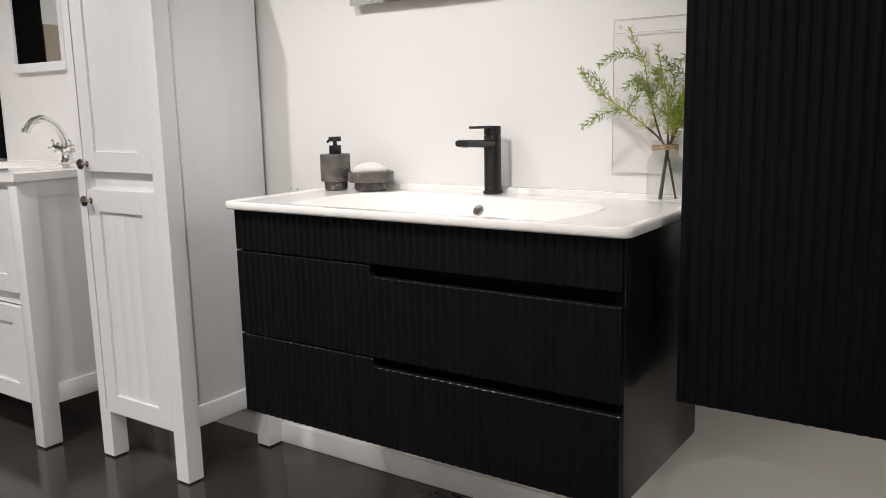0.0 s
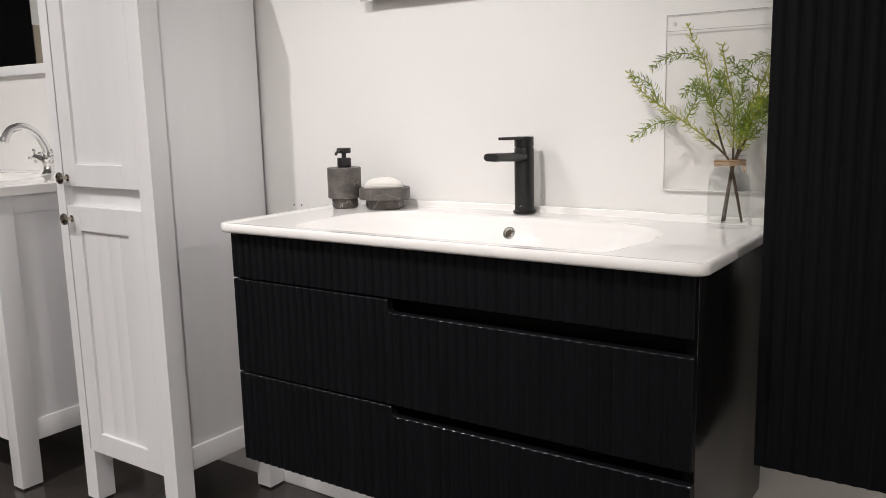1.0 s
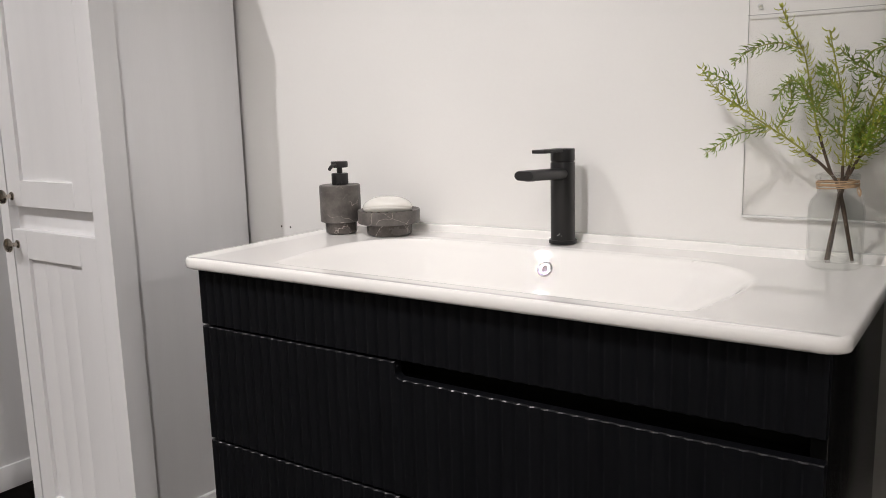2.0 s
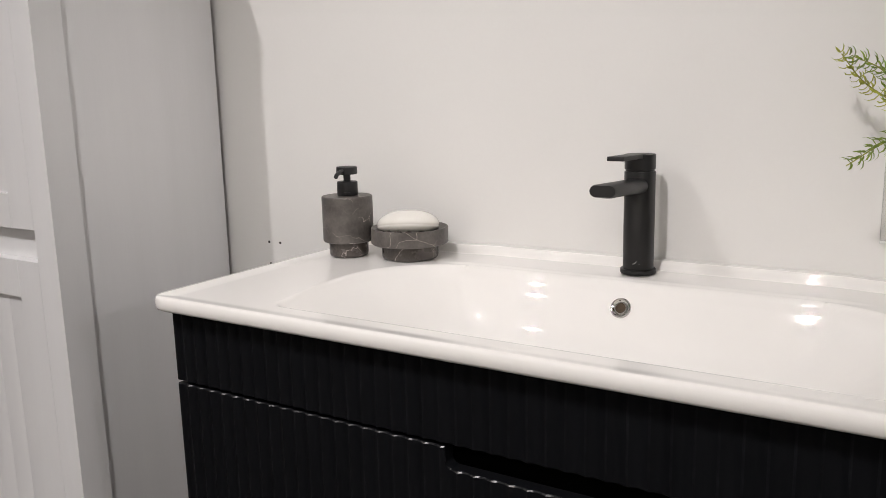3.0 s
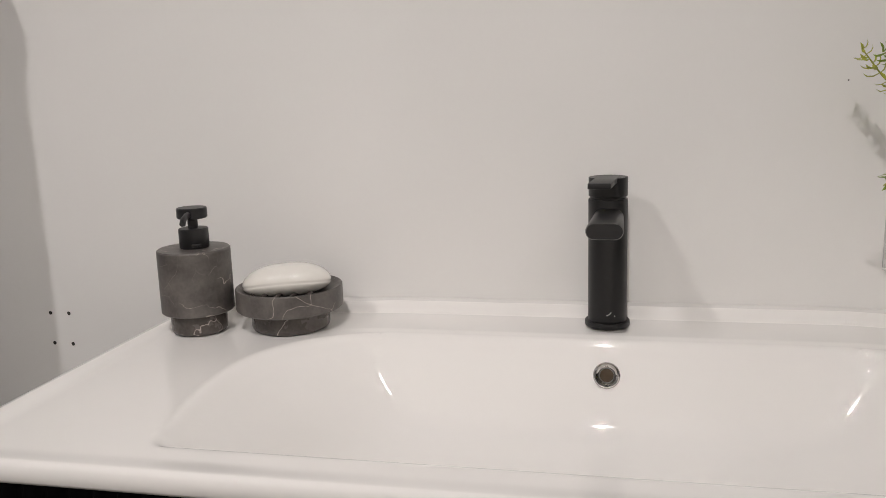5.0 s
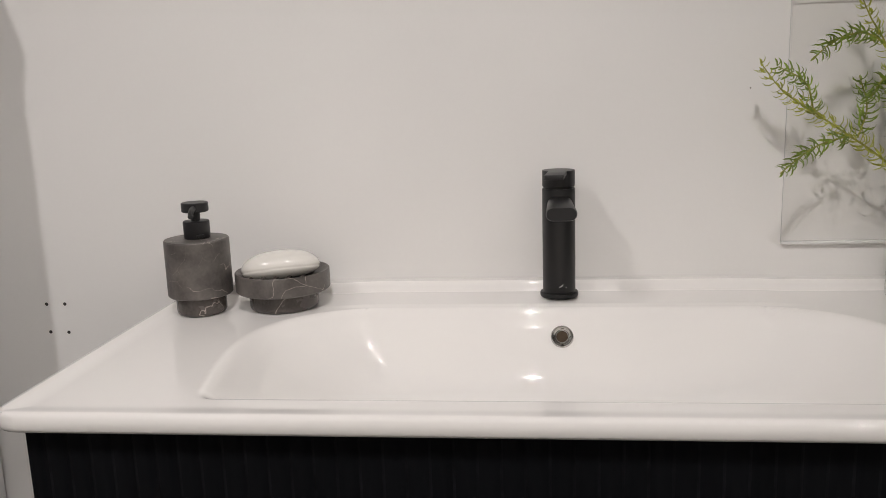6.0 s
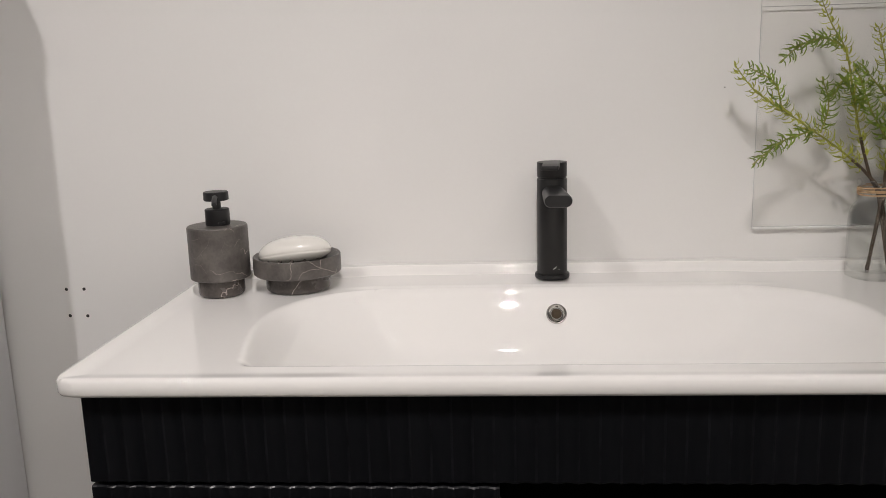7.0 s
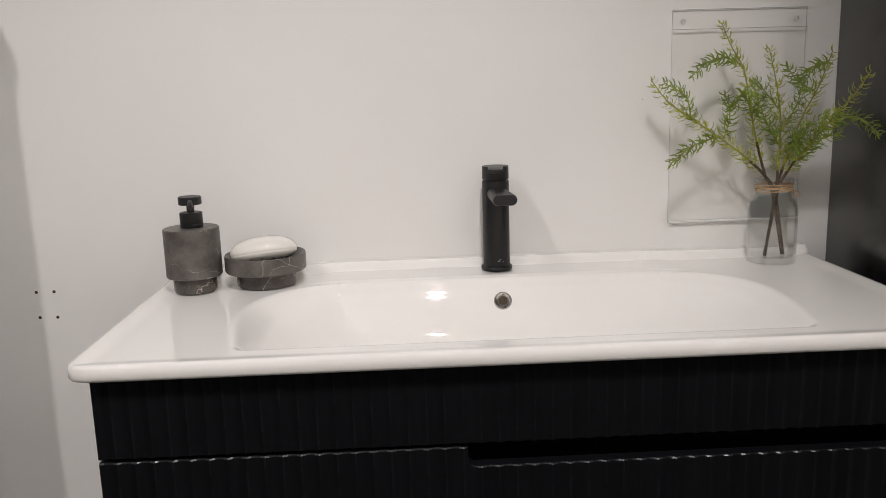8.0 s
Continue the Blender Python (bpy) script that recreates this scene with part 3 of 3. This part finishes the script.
B = DECK + 0.0125
sprig("needle-leaf sprig leaning out over the basin", [pt(0.444, B, -0.050), pt(0.424, 0.930, -0.054), pt(0.405, 0.960, -0.054), pt(0.378, 0.984, -0.058), pt(0.349, 1.006, -0.062), pt(0.291, 1.046, -0.064), pt(0.252, 1.074, -0.060), pt(0.227, 1.106, -0.056)],
      [[pt(0.330, 1.022, -0.062), pt(0.283, 1.009, -0.078), pt(0.243, 0.981, -0.090)],
       [pt(0.287, 1.046, -0.062), pt(0.274, 1.083, -0.068), pt(0.240, 1.103, -0.078)],
       [pt(0.338, 1.018, -0.060), pt(0.352, 1.053, -0.045), pt(0.345, 1.090, -0.035)]], 11, NEEDLE, NEEDLE2)
sprig("tall needle-leaf sprig with a curved tip", [pt(0.443, B, -0.047), pt(0.422, 0.930, -0.050), pt(0.409, 0.959, -0.050), pt(0.391, 1.016, -0.052), pt(0.379, 1.071, -0.052), pt(0.368, 1.121, -0.050), pt(0.348, 1.157, -0.048), pt(0.334, 1.189, -0.046)],
      [[pt(0.364, 1.128, -0.050), pt(0.335, 1.138, -0.062), pt(0.302, 1.130, -0.072), pt(0.276, 1.110, -0.080)],
       [pt(0.384, 1.052, -0.052), pt(0.360, 1.085, -0.072), pt(0.340, 1.062, -0.082)],
       [pt(0.386, 1.040, -0.052), pt(0.398, 1.074, -0.040), pt(0.384, 1.104, -0.034)]], 12, NEEDLE, NEEDLE2)
sprig("upright needle-leaf sprig with a pale tip", [pt(0.411, B, -0.058), pt(0.424, 0.930, -0.056), pt(0.426, 0.960, -0.056), pt(0.425, 1.039, -0.060), pt(0.415, 1.093, -0.064), pt(0.401, 1.151, -0.062)],
      [[pt(0.424, 1.005, -0.060), pt(0.392, 1.046, -0.080), pt(0.369, 1.092, -0.090)],
       [pt(0.420, 1.060, -0.062), pt(0.404, 1.085, -0.050), pt(0.390, 1.106, -0.042)],
       [pt(0.425, 1.025, -0.060), pt(0.440, 1.060, -0.072), pt(0.446, 1.090, -0.080)]], 13, NEEDLE, NEEDLE2)
sprig("forked needle-leaf sprig leaning outwards", [pt(0.412, B, -0.055), pt(0.426, 0.930, -0.053), pt(0.434, 0.964, -0.052), pt(0.456, 1.042, -0.060), pt(0.478, 1.092, -0.066), pt(0.494, 1.143, -0.070)],
      [[pt(0.474, 1.084, -0.066), pt(0.442, 1.101, -0.074), pt(0.419, 1.124, -0.080)],
       [pt(0.490, 1.127, -0.068), pt(0.460, 1.120, -0.080), pt(0.436, 1.096, -0.088)],
       [pt(0.436, 0.978, -0.056), pt(0.457, 1.030, -0.080), pt(0.481, 1.052, -0.095)],
       [pt(0.452, 1.020, -0.058), pt(0.440, 1.004, -0.078), pt(0.446, 1.036, -0.092)]], 14, NEEDLE, NEEDLE2)
sprig("low needle-leaf sprig spreading sideways", [pt(0.413, B, -0.052), pt(0.427, 0.930, -0.056), pt(0.440, 0.964, -0.058), pt(0.457, 0.998, -0.075), pt(0.476, 1.039, -0.105), pt(0.501, 1.083, -0.130), pt(0.515, 1.112, -0.140)],
      [[pt(0.478, 1.039, -0.105), pt(0.501, 1.048, -0.135), pt(0.526, 1.022, -0.160)],
       [pt(0.450, 0.990, -0.074), pt(0.467, 1.014, -0.100), pt(0.492, 1.026, -0.118)],
       [pt(0.468, 1.022, -0.095), pt(0.492, 1.044, -0.085), pt(0.506, 1.052, -0.078)],
       [pt(0.446, 0.976, -0.064), pt(0.470, 0.998, -0.060), pt(0.488, 1.030, -0.056)]], 15, NEEDLE, NEEDLE2)

# ---- clear acrylic sign holder ----
sign = thing("sign_holder", "empty clear acrylic sign holder screwed to the wall", "sign holder", (0.287, -0.0005, 0.8770))
SW, SH = 0.213, 0.3350
part("back_sheet", sheet(0, SW, -0.0025, 0.0, 0, SH), ACRYLIC, sign, smooth=None)
part("front_sheet", sheet(0, SW, -0.0075, -0.0055, 0.004, SH - 0.030), ACRYLIC, sign, smooth=None)
# Edge lines of the clear holder: caught light and dark rims painted opaque
part("bottom_fold", box(0, SW, -0.0078, 0.0, 0.0, 0.0035, 0.001), ACRSIDE, sign, "folded lower edge with its glint painted pale")
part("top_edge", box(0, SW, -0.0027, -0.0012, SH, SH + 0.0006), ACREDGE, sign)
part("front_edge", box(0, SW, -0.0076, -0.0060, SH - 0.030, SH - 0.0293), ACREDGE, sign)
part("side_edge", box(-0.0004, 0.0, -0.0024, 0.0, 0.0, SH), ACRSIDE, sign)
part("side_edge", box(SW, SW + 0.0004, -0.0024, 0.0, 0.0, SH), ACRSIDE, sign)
strip = part("card_slot", sheet(0.064, 0.178, -0.0092, -0.0077, 0.135, 0.153), ACRYLIC, sign, smooth=None)
for sz in (0.135, 0.153):
    part("slot_edge", box(0.064, 0.178, -0.0094, -0.0078, sz - 0.0003, sz + 0.0003), ACRSIDE, strip)
for sx in (0.016, SW - 0.016):
    bm = lathe([(0.0022, 0.0), (0.0038, 0.0), (0.0038, 0.0012), (0.0030, 0.0020), (0.0022, 0.0016), (0.0022, 0.0)], 20)
    bmesh.ops.rotate(bm, verts=bm.verts, matrix=Matrix.Rotation(radians(90), 3, "X"))
    bmesh.ops.translate(bm, verts=bm.verts, vec=(sx, -0.0026, SH - 0.0165))
    part("eyelet", bm, ACRSIDE, sign)

# ---- frameless mirror over the black vanity ----
mir = thing("wall_mirror", "wide frameless mirror with a polished edge above the black vanity", "mirror", (-0.452, -0.001, 1.302))
part("backing", box(0.012, 0.892, -0.024, 0.0, 0.012, 0.688, 0.001), RECESS, mir)
part("mirror_glass", box(0, 0.904, -0.0300, -0.0242, 0, 0.7, 0.0012), MIRROR, mir)

# ---- black tall wall cabinet ----
BX, BF, BZ, BW, BH = 0.5535, -0.316, 0.480, 0.40, 1.25
tallb = thing("tall_cabinet", "black wall-hung tall cabinet with a reeded door", "cabinet", (BX, 0, BZ))
NOTCH_XS = []
for x0, x1 in ((0.0, 0.018), (BW - 0.018, BW)):
    part("side_panel", box(x0, x1, BF + 0.021, -0.002, 0, BH, 0.001), BLACKSIDE, tallb)
part("bottom_panel", box(0.018, BW - 0.018, BF + 0.024, -0.002, 0.002, 0.020), BLACKSIDE, tallb)
part("top_panel", box(0.018, BW - 0.018, BF + 0.024, -0.002, BH - 0.020, BH - 0.002), BLACKSIDE, tallb)
part("back_panel", box(0.018, BW - 0.018, -0.012, -0.003, 0.020, BH - 0.020), RECESS, tallb)
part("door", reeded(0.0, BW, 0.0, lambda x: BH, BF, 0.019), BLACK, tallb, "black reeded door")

# ---- white tall cabinet on legs ----
TX0, TX1, TF, TB, TH = -1.230, -0.822, -0.380, -0.014, 1.45
tallw = thing("tall_cabinet", "white shaker-style tall cabinet on square legs with two doors", "cabinet", ((TX0 + TX1) / 2, (TF + TB) / 2, -0.009))


def tp(name, bm, material=WHITE, label="", parent=tallw, smooth=35):
    bmesh.ops.translate(bm, verts=bm.verts, vec=(-tallw.location.x, -tallw.location.y, 0))
    return part(name, bm, material, parent, label, smooth)


LW = 0.052
for lx0, lx1, pw0, pw1 in ((TX0, TX0 + LW, TX0, TX0 + 0.034), (TX1 - LW, TX1, TX1 - LW, TX1)):
    tp("post", box(pw0, pw1, TF, TF + LW, 0.1495, TH - 0.03))
    for ly0, ly1 in ((TF, TF + 0.052), (TB - 0.056, TB)):
        leg = tp("leg", box(lx0, lx1, ly0, ly1, 0.0005, 0.1495))
        tp("foot_pad", box(lx0 + 0.004, lx1 - 0.004, ly0 + 0.004, ly1 - 0.004, -0.0055, 0.0005), RUBBER, "thin black felt pad", leg)
for x in (TX0 + 0.003, TX1 - 0.019):
    back = x + 0.008 if x < -1 else x - 0.009
    tp("side_panel", box(back, back + 0.016, TF + LW, TB, 0.148, TH - 0.03, 0.001))
    out = x if x < -1 else x - 0.005
    tp("side_rail", box(out, out + 0.020, TF + LW, TB, 0.150, 0.212, 0.004, 3))
tp("back_panel", box(TX0 + 0.034, TX1 - LW, TB - 0.012, TB - 0.004, 0.15, TH - 0.03))
tp("bottom_panel", box(TX0 + 0.034, TX1 - LW, TF + 0.025, TB - 0.012, 0.150, 0.166))
tp("top_panel", box(TX0 - 0.006, TX1 + 0.006, TF - 0.006, TB, TH - 0.03, TH, 0.003))
tp("cross_rail", box(TX0 + 0.034, TX1 - LW, TF + 0.020, TF + 0.036, 0.790, 0.935, 0.001))


def shaker_door(x0, x1, z0, z1, px0, px1, pz0, pz1):
    """The frame of a door: two stiles and two rails round an open panel."""
    bm = bmesh.new()
    y0, y1 = TF + 0.001, TF + 0.020
    for a in ((x0, px0, z0, z1), (px1, x1, z0, z1), (px0, px1, z0, pz0), (px0, px1, pz1, z1)):
        box(a[0], a[1], y0, y1, a[2], a[3], 0.0008, 1, bm)
    return bm


def door_panel(px0, px1, pz0, pz1, grooves=4):
    """A recessed tongue-and-groove panel with shallow vertical V joints."""
    bm = bmesh.new()
    yf, yb, g = TF + 0.009, TF + 0.017, 0.0016
    xs = []
    w = (px1 - px0) / grooves
    for i in range(grooves):
        a, b = px0 + w * i, px0 + w * (i + 1)
        xs += [(a, yf + (0.0007 if i else 0)), (a + g, yf), (b - g, yf)]
    xs.append((px1, yf))
    rows = [[bm.verts.new((x, y, pz0)), bm.verts.new((x, y, pz1)), bm.verts.new((x, yb, pz1)), bm.verts.new((x, yb, pz0))] for x, y in xs]
    for a, b in zip(rows, rows[1:]):
        for k in range(4):
            m = (k + 1) % 4
            bm.faces.new((a[k], b[k], b[m], a[m]))
    bm.faces.new(rows[0])
    bm.faces.new(rows[-1])
    return bm


def knob(x, z, parent):
    bm = lathe([(0.0, 0.0), (0.009, 0.0), (0.009, 0.002), (0.005, 0.004), (0.0045, 0.013), (0.0085, 0.017), (0.0150, 0.0195), (0.0158, 0.022), (0.0140, 0.0255), (0.0110, 0.0265), (0.0100, 0.0258), (0.0, 0.0285)], 32)
    bmesh.ops.rotate(bm, verts=bm.verts, matrix=Matrix.Rotation(radians(90), 3, "X"))
    bmesh.ops.translate(bm, verts=bm.verts, vec=(x, TF + 0.001, z))
    return tp("knob", bm, NICKEL, "round aged nickel knob", parent)


DX0, DX1 = TX0 + 0.0370, TX1 - LW - 0.002
up = tp("door", shaker_door(DX0, DX1, 0.880, TH - 0.034, DX0 + 0.055, DX1 - 0.062, 0.937, TH - 0.075))
tp("panel", door_panel(DX0 + 0.055, DX1 - 0.062, 0.937, TH - 0.075, 1), parent=up)
low = tp("door", shaker_door(DX0, DX1, 0.145, 0.828, DX0 + 0.055, DX1 - 0.060, 0.203, 0.764))
tp("panel", door_panel(DX0 + 0.055, DX1 - 0.060, 0.203, 0.764), parent=low)
knob(DX0 + 0.016, 0.902, up)
knob(DX0 + 0.018, 0.795, low)

# ---- white vanity on legs, with its own basin, tap and mirror ----
WX0, WX1, WF = -2.42, -1.425, -0.462
wv = thing("vanity_cabinet", "white shaker-style vanity cabinet on square legs", "vanity", ((WX0 + WX1) / 2, WF / 2, -0.014))


def wp(name, bm, material=WHITE, label="", parent=wv, smooth=35):
    bmesh.ops.translate(bm, verts=bm.verts, vec=(-wv.location.x, -wv.location.y, 0))
    return part(name, bm, material, parent, label, smooth)


for lx0, lx1 in ((WX0, WX0 + 0.052), (WX1 - 0.052, WX1)):
    for ly0, ly1 in ((WF, WF + 0.062), (-0.060, -0.006)):
        post = wp("post", box(lx0, lx1, ly0, ly1, 0.006, 0.853, 0.002))
        wp("foot_pad", box(lx0 + 0.004, lx1 - 0.004, ly0 + 0.004, ly1 - 0.004, -0.0005, 0.006), RUBBER, "thin black felt pad", post)
for x, o in ((WX0 + 0.010, -0.006), (WX1 - 0.026, 0.004)):
    wp("side_panel", box(x, x + 0.016, WF + 0.062, -0.060, 0.137, 0.853))
    wp("side_rail", box(x + o, x + o + 0.020, WF + 0.062, -0.060, 0.137, 0.200, 0.002))
    wp("side_rail", box(x + o, x + o + 0.020, WF + 0.062, -0.060, 0.800, 0.853, 0.002))
wp("bottom_panel", box(WX0 + 0.052, WX1 - 0.052, WF + 0.02, -0.010, 0.140, 0.156))
wp("back_panel", box(WX0 + 0.052, WX1 - 0.052, -0.020, -0.010, 0.156, 0.853))
wp("cross_rail", box(WX0 + 0.052, WX1 - 0.052, WF + 0.020, WF + 0.036, 0.46, 0.54))
wp("cross_rail", box(WX0 + 0.052, WX1 - 0.052, WF + 0.020, WF + 0.036, 0.80, 0.85))
for z0, z1 in ((0.145, 0.457), (0.503, 0.826)):
    x0, x1 = WX0 + 0.054, WX1 - 0.054
    bm = bmesh.new()
    for a in ((x0, x0 + 0.06, z0, z1), (x1 - 0.06, x1, z0, z1), (x0 + 0.06, x1 - 0.06, z0, z0 + 0.055), (x0 + 0.06, x1 - 0.06, z1 - 0.055, z1)):
        box(a[0], a[1], WF + 0.001, WF + 0.020, a[2], a[3], 0.0008, 1, bm)
    dr = wp("drawer_front", bm)
    wp("panel", box(x0 + 0.06, x1 - 0.06, WF + 0.009, WF + 0.017, z0 + 0.055, z1 - 0.055), parent=dr)


def simple_basin(x0, x1, yf, z0, z1):
    """A ceramic top with a sunk oval bowl."""
    bm = bmesh.new()
    nx, ny = 60, 36
    cx, cy = (x0 + x1) / 2, yf * 0.55
    top = []
    for j in range(ny + 1):
        row = []
        for i in range(nx + 1):
            x, y = x0 + (x1 - x0) * i / nx, yf + (-0.001 - yf) * j / ny
            q = math.sqrt(((x - cx) / 0.30) ** 2 + ((y - cy) / 0.155) ** 2)
            e = max(0.0, 0.006 - min(x - x0, x1 - x, y - yf, 0.006))
            row.append(bm.verts.new((x, y, z1 - 0.11 * sstep((1 - q) / 0.6) - e * 0.5)))
        top.append(row)
    for j in range(ny):
        for i in range(nx):
            bm.faces.new((top[j][i], top[j][i + 1], top[j + 1][i + 1], top[j + 1][i]))
    rim = top[0] + [g[-1] for g in top[1:]] + top[-1][-2::-1] + [g[0] for g in top[-2:0:-1]]
    ring = [bm.verts.new((v.co.x, v.co.y, z0)) for v in rim]
    for k in range(len(rim)):
        m = (k + 1) % len(rim)
        bm.faces.new((rim[k], rim[m], ring[m], ring[k]))
    return bm


wb = part("washbasin", simple_basin(WX0 - 0.008, WX1 + 0.010, WF - 0.010, 0.839, 0.866), CERAMIC, smooth=40)
tagged(wb, "white ceramic washbasin top on the white vanity", "washbasin")

tap = thing("basin_mixer", "chrome classic two-handle basin tap with a curved spout", "tap", (-1.766, -0.085, 0.866))
part("base", lathe([(0, 0), (0.026, 0), (0.027, 0.003), (0.022, 0.008), (0.018, 0.020), (0.020, 0.034), (0.022, 0.045), (0.018, 0.056), (0.0, 0.058)], 28), CHROME, tap)
path = smooth_path([(0, 0, 0.045), (0.0, -0.006, 0.085), (-0.004, -0.030, 0.130), (-0.008, -0.070, 0.156), (-0.012, -0.110, 0.148), (-0.014, -0.132, 0.118)], 8)
sp = part("spout", tube(path, [0.016 - 0.004 * i / len(path) for i in range(len(path))], 16), CHROME, tap)
part("aerator", tube([path[-1] + Vector((0.0, 0.001, 0.006)), path[-1] + Vector((0, -0.003, -0.008))], 0.0145, 16), CHROME, sp)
for sgn in (-1, 1):
    h = part("handle", tube([(sgn * 0.012, 0, 0.040), (sgn * 0.040, -0.008, 0.052), (sgn * 0.058, -0.013, 0.058)], [0.011, 0.012, 0.009], 14), CHROME, tap)
    hub = Vector((sgn * 0.060, -0.013, 0.059))
    ax = Vector((sgn * 0.95, -0.2, 0.25)).normalized()
    u = ax.cross(Vector((0, 1, 0.3))).normalized()
    w = ax.cross(u)
    for d in (u, -u, w, -w):
        part("handle_arm", tube([hub, hub + d * 0.012, hub + d * 0.018, hub + d * 0.022, hub + d * 0.026], [0.0045, 0.0035, 0.006, 0.0065, 0.003], 10), CHROME, h)

MX0, MX1, MZ = -2.190, -1.822, 1.198
fm = thing("wall_mirror", "mirror with a white painted wooden frame on the wall", "mirror", (MX0, -0.001, MZ))
MW, MH = MX1 - MX0, 0.72
part("frame_rail", box(0, MW, -0.022, 0, 0, 0.033, 0.002), WHITE, fm)
part("frame_rail", box(0, MW, -0.022, 0, MH - 0.033, MH, 0.002), WHITE, fm)
part("frame_stile", box(0, 0.028, -0.0215, 0, 0.033, MH - 0.033, 0.002), WHITE, fm)
part("frame_stile", box(MW - 0.028, MW, -0.0215, 0, 0.033, MH - 0.033, 0.002), WHITE, fm)
part("mirror_glass", box(0.028, MW - 0.028, -0.016, -0.010, 0.033, MH - 0.033), MIRROR, fm)
